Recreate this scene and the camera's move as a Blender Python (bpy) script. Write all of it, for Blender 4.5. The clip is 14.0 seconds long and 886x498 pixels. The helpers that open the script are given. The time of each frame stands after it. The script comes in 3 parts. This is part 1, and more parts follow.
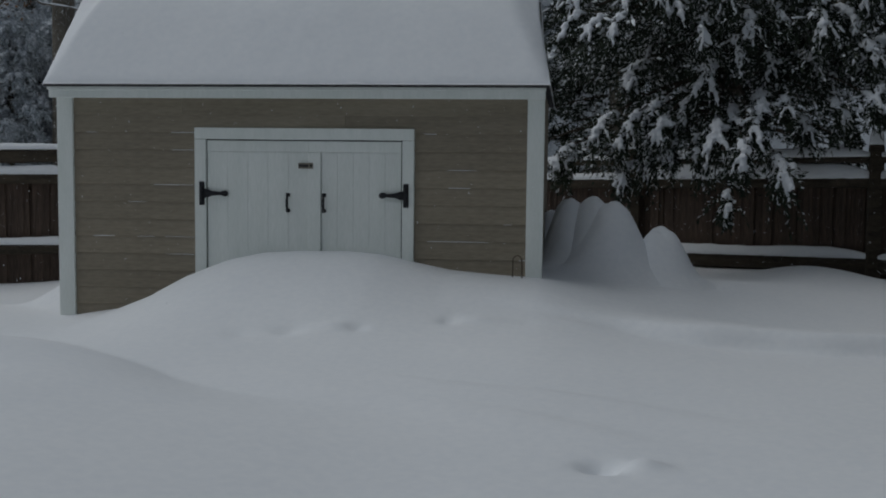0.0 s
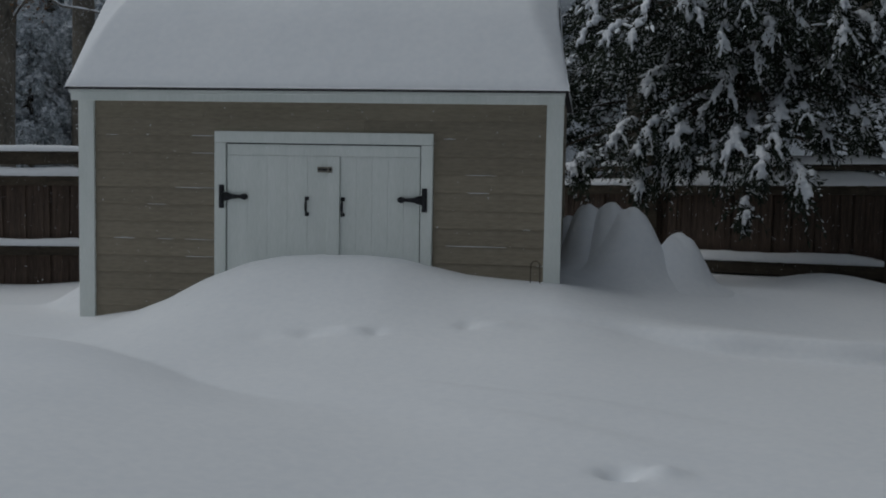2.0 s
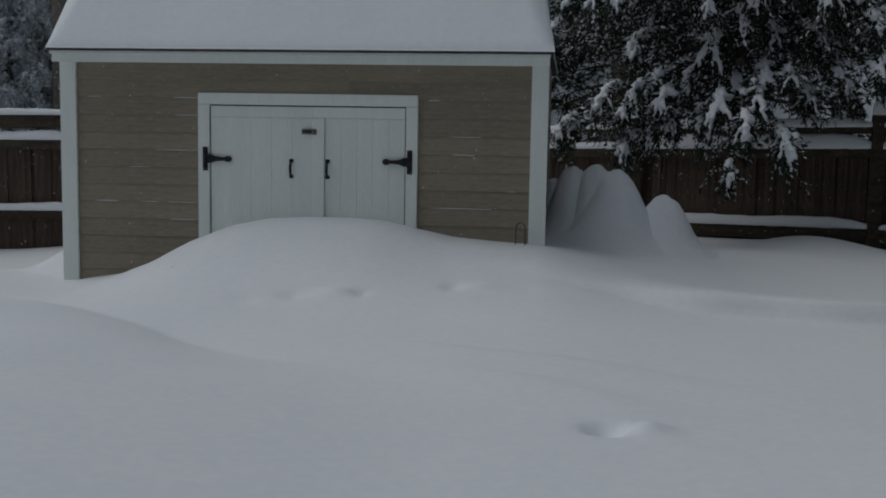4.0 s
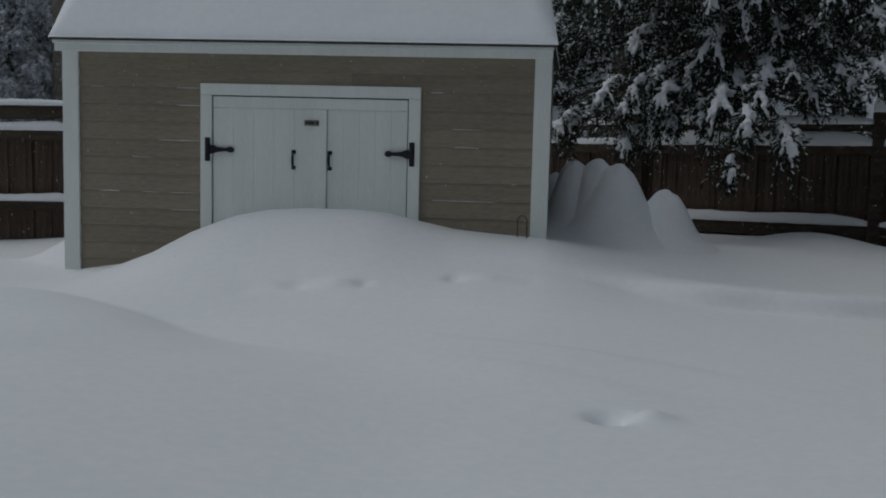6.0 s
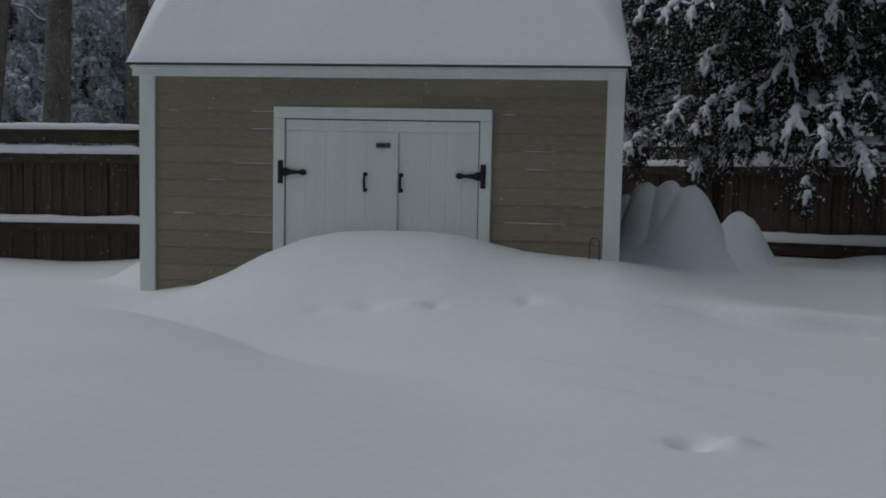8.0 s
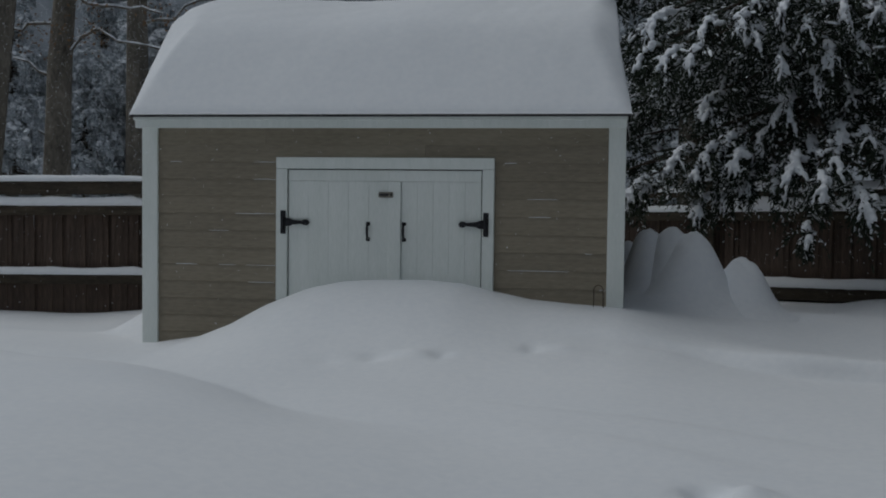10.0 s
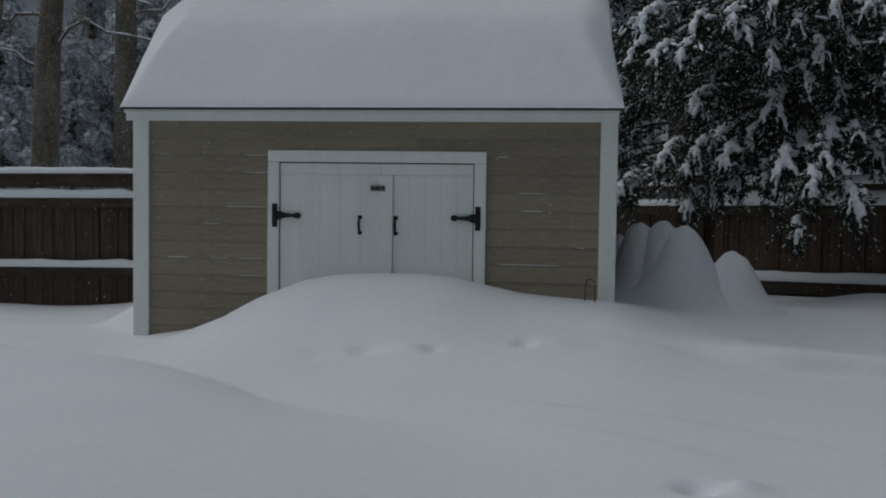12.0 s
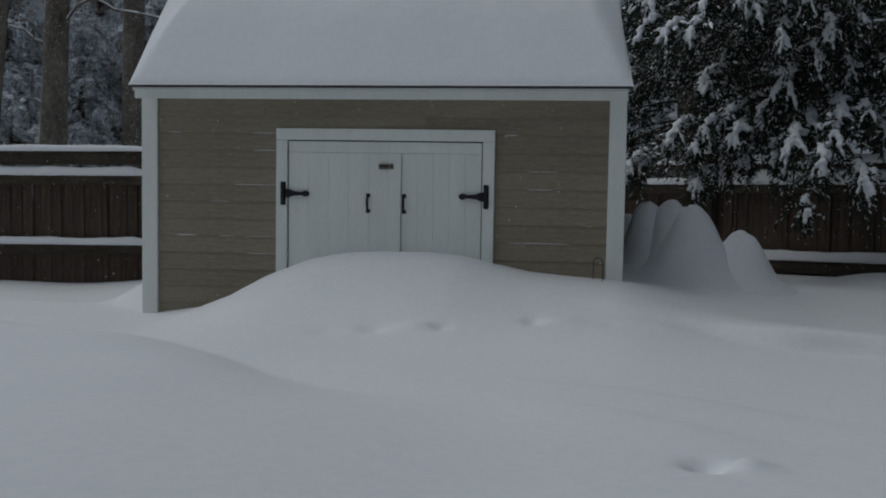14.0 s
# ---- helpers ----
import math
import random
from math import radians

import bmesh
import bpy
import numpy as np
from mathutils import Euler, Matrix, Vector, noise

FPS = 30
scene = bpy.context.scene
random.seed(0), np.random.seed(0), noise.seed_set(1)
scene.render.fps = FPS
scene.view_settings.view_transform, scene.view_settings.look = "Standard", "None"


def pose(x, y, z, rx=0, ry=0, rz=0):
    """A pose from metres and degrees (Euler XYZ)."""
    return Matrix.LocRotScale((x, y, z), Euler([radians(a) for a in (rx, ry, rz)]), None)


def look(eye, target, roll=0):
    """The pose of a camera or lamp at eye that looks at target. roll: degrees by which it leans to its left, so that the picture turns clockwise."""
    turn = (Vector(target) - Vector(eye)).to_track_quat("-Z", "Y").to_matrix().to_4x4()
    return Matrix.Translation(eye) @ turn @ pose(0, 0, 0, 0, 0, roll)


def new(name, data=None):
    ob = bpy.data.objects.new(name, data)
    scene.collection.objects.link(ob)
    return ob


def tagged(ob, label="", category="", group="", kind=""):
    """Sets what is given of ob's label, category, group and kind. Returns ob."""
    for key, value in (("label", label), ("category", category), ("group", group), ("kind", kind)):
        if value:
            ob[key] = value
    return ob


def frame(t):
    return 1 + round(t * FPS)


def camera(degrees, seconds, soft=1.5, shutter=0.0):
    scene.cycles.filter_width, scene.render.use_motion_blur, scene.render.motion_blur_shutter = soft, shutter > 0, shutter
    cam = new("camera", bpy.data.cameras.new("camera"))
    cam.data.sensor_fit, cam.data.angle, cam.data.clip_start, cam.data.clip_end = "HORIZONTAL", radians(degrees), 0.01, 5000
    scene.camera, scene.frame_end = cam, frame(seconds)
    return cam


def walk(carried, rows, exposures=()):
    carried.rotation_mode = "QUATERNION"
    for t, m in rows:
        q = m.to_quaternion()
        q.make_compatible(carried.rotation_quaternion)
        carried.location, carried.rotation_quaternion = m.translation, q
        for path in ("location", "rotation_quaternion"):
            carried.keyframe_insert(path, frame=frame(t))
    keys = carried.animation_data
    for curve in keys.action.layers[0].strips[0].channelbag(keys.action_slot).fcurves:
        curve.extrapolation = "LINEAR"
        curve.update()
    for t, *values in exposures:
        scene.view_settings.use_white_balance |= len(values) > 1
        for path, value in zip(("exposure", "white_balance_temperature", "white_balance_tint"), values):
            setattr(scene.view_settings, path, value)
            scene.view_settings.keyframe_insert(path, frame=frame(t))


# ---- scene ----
cam = camera(44.0, 14.0, soft=1.9)
PATH = [
    (0, (1.936, -8.013, 1.749), (1.716, -6.032, 1.592), 0.6),
    (0.5, (1.937, -8.022, 1.752), (1.742, -6.034, 1.64), 0.4),
    (1, (1.929, -8.021, 1.754), (1.712, -6.035, 1.669), 0.5),
    (1.5, (1.923, -8.029, 1.756), (1.692, -6.046, 1.641), 0.6),
    (2, (1.914, -8.031, 1.754), (1.667, -6.052, 1.604), 1.0),
    (2.5, (1.913, -8.034, 1.746), (1.684, -6.059, 1.535), 0.4),
    (3, (1.91, -8.035, 1.739), (1.672, -6.06, 1.53), 0.2),
    (3.2, (1.91, -8.036, 1.735), (1.691, -6.059, 1.529), 0.5),
    (5.3, (1.884, -8.029, 1.686), (1.658, -6.054, 1.471), 1.4),
    (5.5, (1.882, -8.03, 1.682), (1.657, -6.054, 1.474), 1.4),
    (6, (1.878, -8.042, 1.676), (1.666, -6.065, 1.463), 1.4),
    (6.5, (1.866, -8.045, 1.671), (1.648, -6.069, 1.453), 1.5),
    (7, (1.85, -8.048, 1.668), (1.601, -6.077, 1.443), 1.2),
    (7.5, (1.829, -8.044, 1.668), (1.526, -6.078, 1.461), 1.2),
    (8, (1.807, -8.026, 1.667), (1.482, -6.06, 1.493), 1.2),
    (8.5, (1.795, -8.028, 1.669), (1.466, -6.061, 1.53), 1.2),
    (9, (1.782, -8.025, 1.672), (1.458, -6.055, 1.569), 0.8),
    (9.2, (1.778, -8.025, 1.673), (1.45, -6.054, 1.581), 0.6),
    (11.3, (1.742, -8.027, 1.687), (1.434, -6.053, 1.599), 0.9),
    (11.5, (1.739, -8.027, 1.688), (1.437, -6.053, 1.592), 0.8),
    (12, (1.736, -8.033, 1.691), (1.435, -6.058, 1.588), 0.8),
    (12.5, (1.736, -8.038, 1.69), (1.438, -6.063, 1.574), 0.5),
    (13, (1.737, -8.043, 1.689), (1.439, -6.068, 1.574), 0.8),
    (13.5, (1.734, -8.038, 1.689), (1.433, -6.065, 1.568), 0.9),
    (14, (1.734, -8.039, 1.689), (1.42, -6.069, 1.547), 0.9),
]
walk(cam, [(t, look(eye, target, roll)) for t, eye, target, roll in PATH], exposures=[(0, -1.06), (14, -1.06)])

# ---- light: a snowing, overcast afternoon ----
world = bpy.data.worlds.new("overcast")
scene.world = world
world.use_nodes = True
wn, wl = world.node_tree.nodes, world.node_tree.links
wn.clear()
sky = wn.new("ShaderNodeTexSky")
sky.sky_type, sky.sun_disc = "NISHITA", False
sky.sun_elevation, sky.sun_rotation = radians(51), radians(-88)
sky.air_density, sky.dust_density = 1.0, 4.0
cloud = wn.new("ShaderNodeMix")
cloud.data_type = "RGBA"
cloud.inputs[0].default_value = 0.75
cloud.inputs[7].default_value = (4.2, 4.75, 5.32, 1)
bg = wn.new("ShaderNodeBackground")
bg.inputs[1].default_value = 0.08
wout = wn.new("ShaderNodeOutputWorld")
wl.new(sky.outputs[0], cloud.inputs[6])
wl.new(cloud.outputs[2], bg.inputs[0])
wl.new(bg.outputs[0], wout.inputs[0])
sun = new("sun", bpy.data.lights.new("sun", "SUN"))
sun.data.energy, sun.data.angle, sun.data.color = 1.55, radians(64), (0.94, 0.985, 1.0)
sun.matrix_world = look((-6.3, 0.2, 7.9), (0, 0, 0))


# ---- materials ----
def mat(name, a, b, rough=0.7, fine=40.0, coarse=3.0, bump=0.3, depth=0.004, stretch=(1, 1, 1), metal=0.0, per_piece=0.0, spec=0.4):
    """Two colours mixed by a fine and a coarse noise, with a bump of the fine one."""
    m = bpy.data.materials.new(name)
    m.use_nodes = True
    n, l = m.node_tree.nodes, m.node_tree.links
    p = n["Principled BSDF"]
    p.inputs["Roughness"].default_value, p.inputs["Metallic"].default_value = rough, metal
    p.inputs["Specular IOR Level"].default_value = spec
    co, mp = n.new("ShaderNodeTexCoord"), n.new("ShaderNodeMapping")
    mp.inputs["Scale"].default_value = stretch
    l.new(co.outputs["Object"], mp.inputs[0])
    f, c = n.new("ShaderNodeTexNoise"), n.new("ShaderNodeTexNoise")
    f.inputs["Scale"].default_value, f.inputs["Detail"].default_value = fine, 6
    c.inputs["Scale"].default_value, c.inputs["Detail"].default_value = coarse, 3
    l.new(mp.outputs[0], f.inputs[0]), l.new(mp.outputs[0], c.inputs[0])
    add = n.new("ShaderNodeMath")
    add.operation = "MULTIPLY_ADD"
    add.inputs[1].default_value = 0.5
    half = n.new("ShaderNodeMath")
    half.operation = "MULTIPLY"
    half.inputs[1].default_value = 0.5
    l.new(c.outputs[0], half.inputs[0]), l.new(f.outputs[0], add.inputs[0]), l.new(half.outputs[0], add.inputs[2])
    ramp = n.new("ShaderNodeMapRange")
    ramp.inputs[1].default_value, ramp.inputs[2].default_value = 0.33, 0.67
    l.new(add.outputs[0], ramp.inputs[0])
    mix = n.new("ShaderNodeMix")
    mix.data_type = "RGBA"
    mix.inputs[6].default_value, mix.inputs[7].default_value = (*a, 1), (*b, 1)
    l.new(ramp.outputs[0], mix.inputs[0])
    col = mix.outputs[2]
    if per_piece:
        info, hsv, val = n.new("ShaderNodeObjectInfo"), n.new("ShaderNodeHueSaturation"), n.new("ShaderNodeMapRange")
        val.inputs[3].default_value, val.inputs[4].default_value = 1 - per_piece, 1 + per_piece
        l.new(info.outputs["Random"], val.inputs[0]), l.new(val.outputs[0], hsv.inputs["Value"]), l.new(col, hsv.inputs["Color"])
        col = hsv.outputs[0]
    l.new(col, p.inputs["Base Color"])
    if bump:
        bp = n.new("ShaderNodeBump")
        bp.inputs["Strength"].default_value, bp.inputs["Distance"].default_value = bump, depth
        l.new(f.outputs[0], bp.inputs["Height"]), l.new(bp.outputs[0], p.inputs["Normal"])
    return m


SNOW = mat("fresh_snow", (0.83, 0.86, 0.90), (0.91, 0.93, 0.955), 0.75, 22, 0.8, 0.035, 0.012, (1, 1, 1), spec=0.25)
CLUMP = mat("clinging_snow", (0.76, 0.80, 0.86), (0.88, 0.9, 0.93), 0.75, 60, 8, 0.5, 0.01, spec=0.25)
SIDING = mat("taupe_paint", (0.21, 0.18, 0.133), (0.315, 0.272, 0.207), 0.8, 26, 2.0, 0.5, 0.004, (0.5, 1, 2.2), per_piece=0.08)
WHITE = mat("white_paint", (0.70, 0.745, 0.705), (0.81, 0.84, 0.81), 0.55, 35, 3, 0.25, 0.002, (3, 1, 0.5), per_piece=0.02)
IRON = mat("black_iron", (0.012, 0.012, 0.014), (0.04, 0.04, 0.045), 0.45, 120, 20, 0.4, 0.002, metal=0.5)
BRASS = mat("weathered_latch", (0.10, 0.085, 0.06), (0.4, 0.38, 0.33), 0.45, 90, 30, 0.4, 0.002, metal=0.6)
RUST = mat("rusty_wire", (0.05, 0.035, 0.025), (0.12, 0.09, 0.06), 0.6, 90, 20, 0.3, 0.002)
SHINGLE = mat("dark_shingle", (0.03, 0.03, 0.032), (0.07, 0.07, 0.072), 0.9, 150, 8, 0.6, 0.004)
RAIL = mat("weathered_rail", (0.026, 0.021, 0.015), (0.085, 0.067, 0.047), 0.9, 25, 4, 0.7, 0.01, (1, 1, 4), per_piece=0.15)
STAKE = mat("dark_wet_wood", (0.042, 0.030, 0.024), (0.145, 0.102, 0.078), 0.9, 26, 3, 0.8, 0.008, (5, 5, 0.6), per_piece=0.14)
# Bark lightened in its colour for the mist before the far trunks.
BARK = mat("grey_brown_misted_bark", (0.07, 0.063, 0.052), (0.24, 0.215, 0.18), 0.95, 16, 2.5, 1.0, 0.02, (1.6, 1.6, 0.7))
TWIG = mat("dark_twig", (0.03, 0.022, 0.016), (0.07, 0.05, 0.035), 0.9, 30, 5, 0.3, 0.004)
NEEDLE = mat("evergreen_needles", (0.011, 0.018, 0.013), (0.042, 0.054, 0.036), 0.7, 12, 1.0, 0, spec=0.2)
# Snow-laden far foliage; its pale blue-grey also holds the mist before it.
HAZED_FROST = mat("pale_needles", (0.3, 0.345, 0.37), (0.66, 0.71, 0.75), 0.8, 7, 0.8, 0, spec=0.2)
OAKLEAF = mat("withered_oak_leaf", (0.15, 0.085, 0.045), (0.30, 0.18, 0.09), 0.8, 20, 3, 0)
# Pale grey-blue woods; the snowy mist before them is mixed into the colour.
WOODS = mat("far_misted_woods", (0.18, 0.2, 0.22), (0.62, 0.65, 0.69), 0.95, 1.3, 0.35, 0, stretch=(1, 1, 0.6), spec=0.1)


# ---- mesh helpers ----
def fill(me, verts, faces):
    """Vertices and faces of one kind, given as arrays."""
    n, k = faces.shape
    me.vertices.add(len(verts))
    me.vertices.foreach_set("co", np.ascontiguousarray(verts, dtype=np.float32).ravel())
    me.loops.add(n * k)
    me.loops.foreach_set("vertex_index", np.ascontiguousarray(faces, dtype=np.int32).ravel())
    me.polygons.add(n)
    me.polygons.foreach_set("loop_start", np.arange(0, n * k, k, dtype=np.int32))
    me.update(calc_edges=True)


def part(name, bm, material, parent=None, label="", smooth=False):
    me = bpy.data.meshes.new(name)
    if isinstance(bm, tuple):
        if isinstance(bm[0], np.ndarray):
            fill(me, *bm)
        else:
            me.from_pydata([tuple(v) for v in bm[0]], [], [tuple(f) for f in bm[1]])
    else:
        bm.to_mesh(me)
        bm.free()
    me.materials.append(material)
    if smooth:
        me.polygons.foreach_set("use_smooth", [True] * len(me.polygons))
    me.update()
    ob = new(name, me)
    ob.parent = parent
    if label:
        ob["label"] = label
    return ob


def share(name, me, parent, m):
    ob = new(name, me)
    ob.parent = parent
    ob.matrix_local = m
    return ob


def thing(name, label, category, at=(0, 0, 0), group="", kind=""):
    ob = new(name)
    ob.location = at
    return tagged(ob, label, category, group, kind)


def box(x0, x1, y0, y1, z0, z1, bevel=0.004, wobble=0.0):
    bm = bmesh.new()
    bmesh.ops.create_cube(bm, size=1)
    for v in bm.verts:
        v.co = ((x0, x1)[v.co.x > 0], (y0, y1)[v.co.y > 0], (z0, z1)[v.co.z > 0])
        if wobble:
            v.co += Vector([random.uniform(-wobble, wobble) for _ in range(3)])
    if bevel:
        bmesh.ops.bevel(bm, geom=bm.edges[:], offset=bevel, segments=1, affect="EDGES")
    return bm


def merge(*bms):
    out = bmesh.new()
    for b in bms:
        me = bpy.data.meshes.new("joined")
        b.to_mesh(me)
        b.free()
        out.from_mesh(me)
        bpy.data.meshes.remove(me)
    return out


def tube(path, radii, sides=8, rough=0.0):
    """A closed tapered tube along a path, as vertices and faces."""
    pts = [Vector(p) for p in path]
    verts, faces = [], []
    for i, p in enumerate(pts):
        d = (pts[min(i + 1, len(pts) - 1)] - pts[max(i - 1, 0)]).normalized()
        u = d.cross(Vector((0.3, 1, 0.2)) if abs(d.z) > 0.7 else Vector((0, 0, 1))).normalized()
        w = d.cross(u)
        for k in range(sides):
            a = 2 * math.pi * k / sides
            r = float(radii[i]) * (1 + rough * noise.noise(Vector((3 * math.cos(a), 3 * math.sin(a), 2.5 * i + p.x))))
            verts.append(p + r * (math.cos(a) * u + math.sin(a) * w))
    for i in range(len(pts) - 1):
        for k in range(sides):
            a, b = i * sides + k, i * sides + (k + 1) % sides
            faces.append((a, b, b + sides, a + sides))
    faces.append(tuple(range(sides))[::-1])
    faces.append(tuple(range((len(pts) - 1) * sides, len(pts) * sides)))
    return verts, faces


def cat(*meshes):
    verts, faces = [], []
    for v, f in meshes:
        n = len(verts)
        verts += list(v)
        faces += [tuple(i + n for i in q) for q in f]
    return verts, faces


def smooth01(a, b, x):
    t = np.clip((x - a) / (b - a), 0, 1)
    return t * t * (3 - 2 * t)


def wave(x, y, k=1.0, s=0.0):
    """A gentle sum of sines, for drifts and lumps."""
    return (np.sin(1.3 * k * x + 0.7 * k * y + s) + np.sin(-0.8 * k * x + 1.9 * k * y + 1.7 * s + 1) + np.sin(2.3 * k * x - 1.1 * k * y + 2.3 + s)) / 3


# ---- the snow-covered ground ----
WALL_X = (-2.6, -1.95, -1.78, -1.45, -1.1, -0.83, -0.55, -0.3, 0.0, 0.35, 0.6, 0.84, 1.1, 1.4, 1.77, 2.3, 3.2, 4.5)
WALL_Z = (0.57, 0.56, 0.565, 0.615, 0.745, 0.89, 1.0, 1.05, 1.07, 1.075, 1.06, 1.01, 0.96, 0.935, 0.91, 0.80, 0.68, 0.60)

DENTS = ((2.10, -3.76, -0.085, 0.07, 0.06), (2.26, -3.76, 0.04, 0.085, 0.06), (1.21, -1.07, -0.032, 0.06, 0.08), (1.42, -1.05, 0.02, 0.09, 0.06), (1.71, -1.07, -0.015, 0.08, 0.06),
         (0.24, -1.40, -0.03, 0.09, 0.08), (0.50, -1.34, 0.025, 0.10, 0.06), (0.66, -1.32, -0.03, 0.05, 0.06), (-0.04, -1.5, -0.02, 0.10, 0.08), (2.05, -0.98, 0.012, 0.12, 0.06))


def terrain(x, y):
    x, y = np.asarray(x, float), np.asarray(y, float)
    base = 0.57 + 0.025 * wave(x, y, 0.9) * smooth01(-9, -6, y) - 0.13 * smooth01(-2.3, -4.2, x) * smooth01(0.5, 2.5, y)
    crest = np.interp(x, WALL_X, WALL_Z)
    back = smooth01(1.75, 3.1, x)
    away = np.maximum(np.maximum(-y - 0.08 + 0.5 * back, (y - 0.3 - 1.0 * back) * 0.9), 0)
    z = base + (crest - 0.57) / (1 + (away / 0.95) ** 2.4)
    # the drift against the left side of the shed: a crest with a hollow behind it
    z -= 0.12 * np.exp(-(((x + 3.0) / 0.9) ** 2) - ((y - 1.5) / 0.8) ** 2)
    crest = np.interp(x, (-3.3, -2.9, -2.6, -2.35, -2.16, -1.9, -1.5), (0.36, 0.43, 0.50, 0.60, 0.715, 0.85, 0.92)) - 0.8 * np.maximum(0.45 - y, 0) - 0.5 * smooth01(0.5, 1.5, y)
    z += smooth01(-0.9, -1.6, x) * (0.5 * (crest - z + np.sqrt((z - crest) ** 2 + 0.05 ** 2)) - 0.01)
    # the slope that runs from the right corner back under the buried shrubs
    z += 0.08 * np.exp(-(((x - 2.3) / 0.7) ** 2) - ((y - 1.2) / 0.8) ** 2)
    # the heap before the fence
    z += 0.13 * np.exp(-(((x - 4.3) / 0.62) ** 2) - ((y - 2.9) / 0.55) ** 2) - 0.05 * np.exp(-(((x - 5.1) / 0.3) ** 2) - ((y - 3.3) / 0.4) ** 2)
    z += 0.025 * np.exp(-(((x - 3.25) / 0.13) ** 2) - ((y - 1.0) / 0.12) ** 2)
    # a wind lip: the slope from the fence ends in a short steep face towards the yard
    s = (y + 0.84) + 0.10 * (x - 2.3) + 0.05 * np.sin(2.7 * x) + 0.02 * np.sin(7.1 * x + 1)
    lip = smooth01(2.0, 3.0, x)
    z += lip * (0.12 * smooth01(-0.13, 0.0, s) - 0.11 * smooth01(0.0, 0.8, s) + 0.05 * smooth01(0.6, 2.0, s))
    z += 0.03 * smooth01(1.0, 2.0, x) * (1 - lip) * smooth01(-0.12, 0.0, s) * smooth01(0.5, 0.0, s)
    # a long low drift in the near yard, that ends in a crisp wavering edge
    edge = y - np.interp(x, (-6, -2.4, -1.6, -0.9, -0.1, 0.6, 1.5, 3, 6), (-0.85, -0.9, -1.2, -1.8, -2.5, -2.85, -3.1, -3.3, -3.6)) + 0.06 * np.sin(2.3 * x) + 0.025 * np.sin(6.1 * x)
    d = np.sqrt(np.maximum(-edge, 0) ** 2 + 0.03 ** 2) - 0.03
    z += 0.21 * (1 - np.exp(-d / 0.55)) * smooth01(1.5, -0.7, x) * smooth01(-5.0, -2.4, x)
    # faint long ripples across the yard
    for k, (y0, h, x0, x1) in enumerate(((-2.25, 0.016, 0.2, 1.6), (-2.75, 0.012, 0.9, 2.4), (-1.75, 0.008, 0.4, 1.0))):
        e = y - y0 + 0.38 * (x - 1.0) + 0.05 * np.sin(2.1 * x + 2 * k) + 0.02 * np.sin(5.3 * x + k)
        d = np.sqrt(np.maximum(-e, 0) ** 2 + 0.02 ** 2) - 0.02
        z += (0.3 + 0.7 * smooth01(-0.3, 0.7, np.sin(1.9 * x + 1.3 * k + 0.8 * y))) * h * (d / 0.16) * np.exp(1 - d / 0.16) * smooth01(x0, x0 + 0.8, x) * (1 - 0.6 * smooth01(x1, x1 + 1.5, x))
    z += 0.006 * np.sin(5.5 * (y + 0.36 * x) + 1.7 * np.sin(0.9 * x) + 1.1 * np.sin(1.7 * y)) * (0.5 + 0.5 * wave(x, y, 0.7, 3)) * smooth01(-4.5, -2.5, y) * smooth01(0.3, -0.6, y)
    # footprints and dents, with a little heaped snow beside some
    for px, py, h, rx, ry in DENTS:
        z += h * np.exp(-(((x - px) / rx) ** 2) - ((y - py) / ry) ** 2)
    return z


def ground():
    def axis(lo, hi, step, far):
        inner = np.arange(lo, hi + 1e-6, step)
        out = [step * 1.5 ** k for k in range(1, 40)]
        tail = np.cumsum(out)
        tail = tail[tail < far]
        return np.concatenate([(lo - tail)[::-1], inner, hi + tail])
    xs, ys = axis(-4.5, 6.0, 0.035, 400), axis(-5.6, 4.8, 0.035, 400)
    gx, gy = np.meshgrid(xs, ys)
    gz = terrain(gx, gy)
    nx, ny = len(xs), len(ys)
    i = (np.arange(ny - 1)[:, None] * nx + np.arange(nx - 1)[None]).ravel()
    me = bpy.data.meshes.new("ground")
    co = np.stack([gx, gy, gz], -1).reshape(-1, 3)
    fill(me, co, np.stack([i, i + 1, i + nx + 1, i + nx], -1))
    me.materials.append(SNOW)
    me.polygons.foreach_set("use_smooth", [True] * len(me.polygons))
    me.update()
    tagged(new("ground", me), "deep smooth drifted snow with a few dents", "snow ground", kind="structure")


ground()


# ---- the shed ----
X0, X1 = -1.89, 1.762
ROOF = ((-0.17, 2.30), (0.30, 2.79), (1.22, 3.08), (2.14, 2.79), (2.61, 2.30))


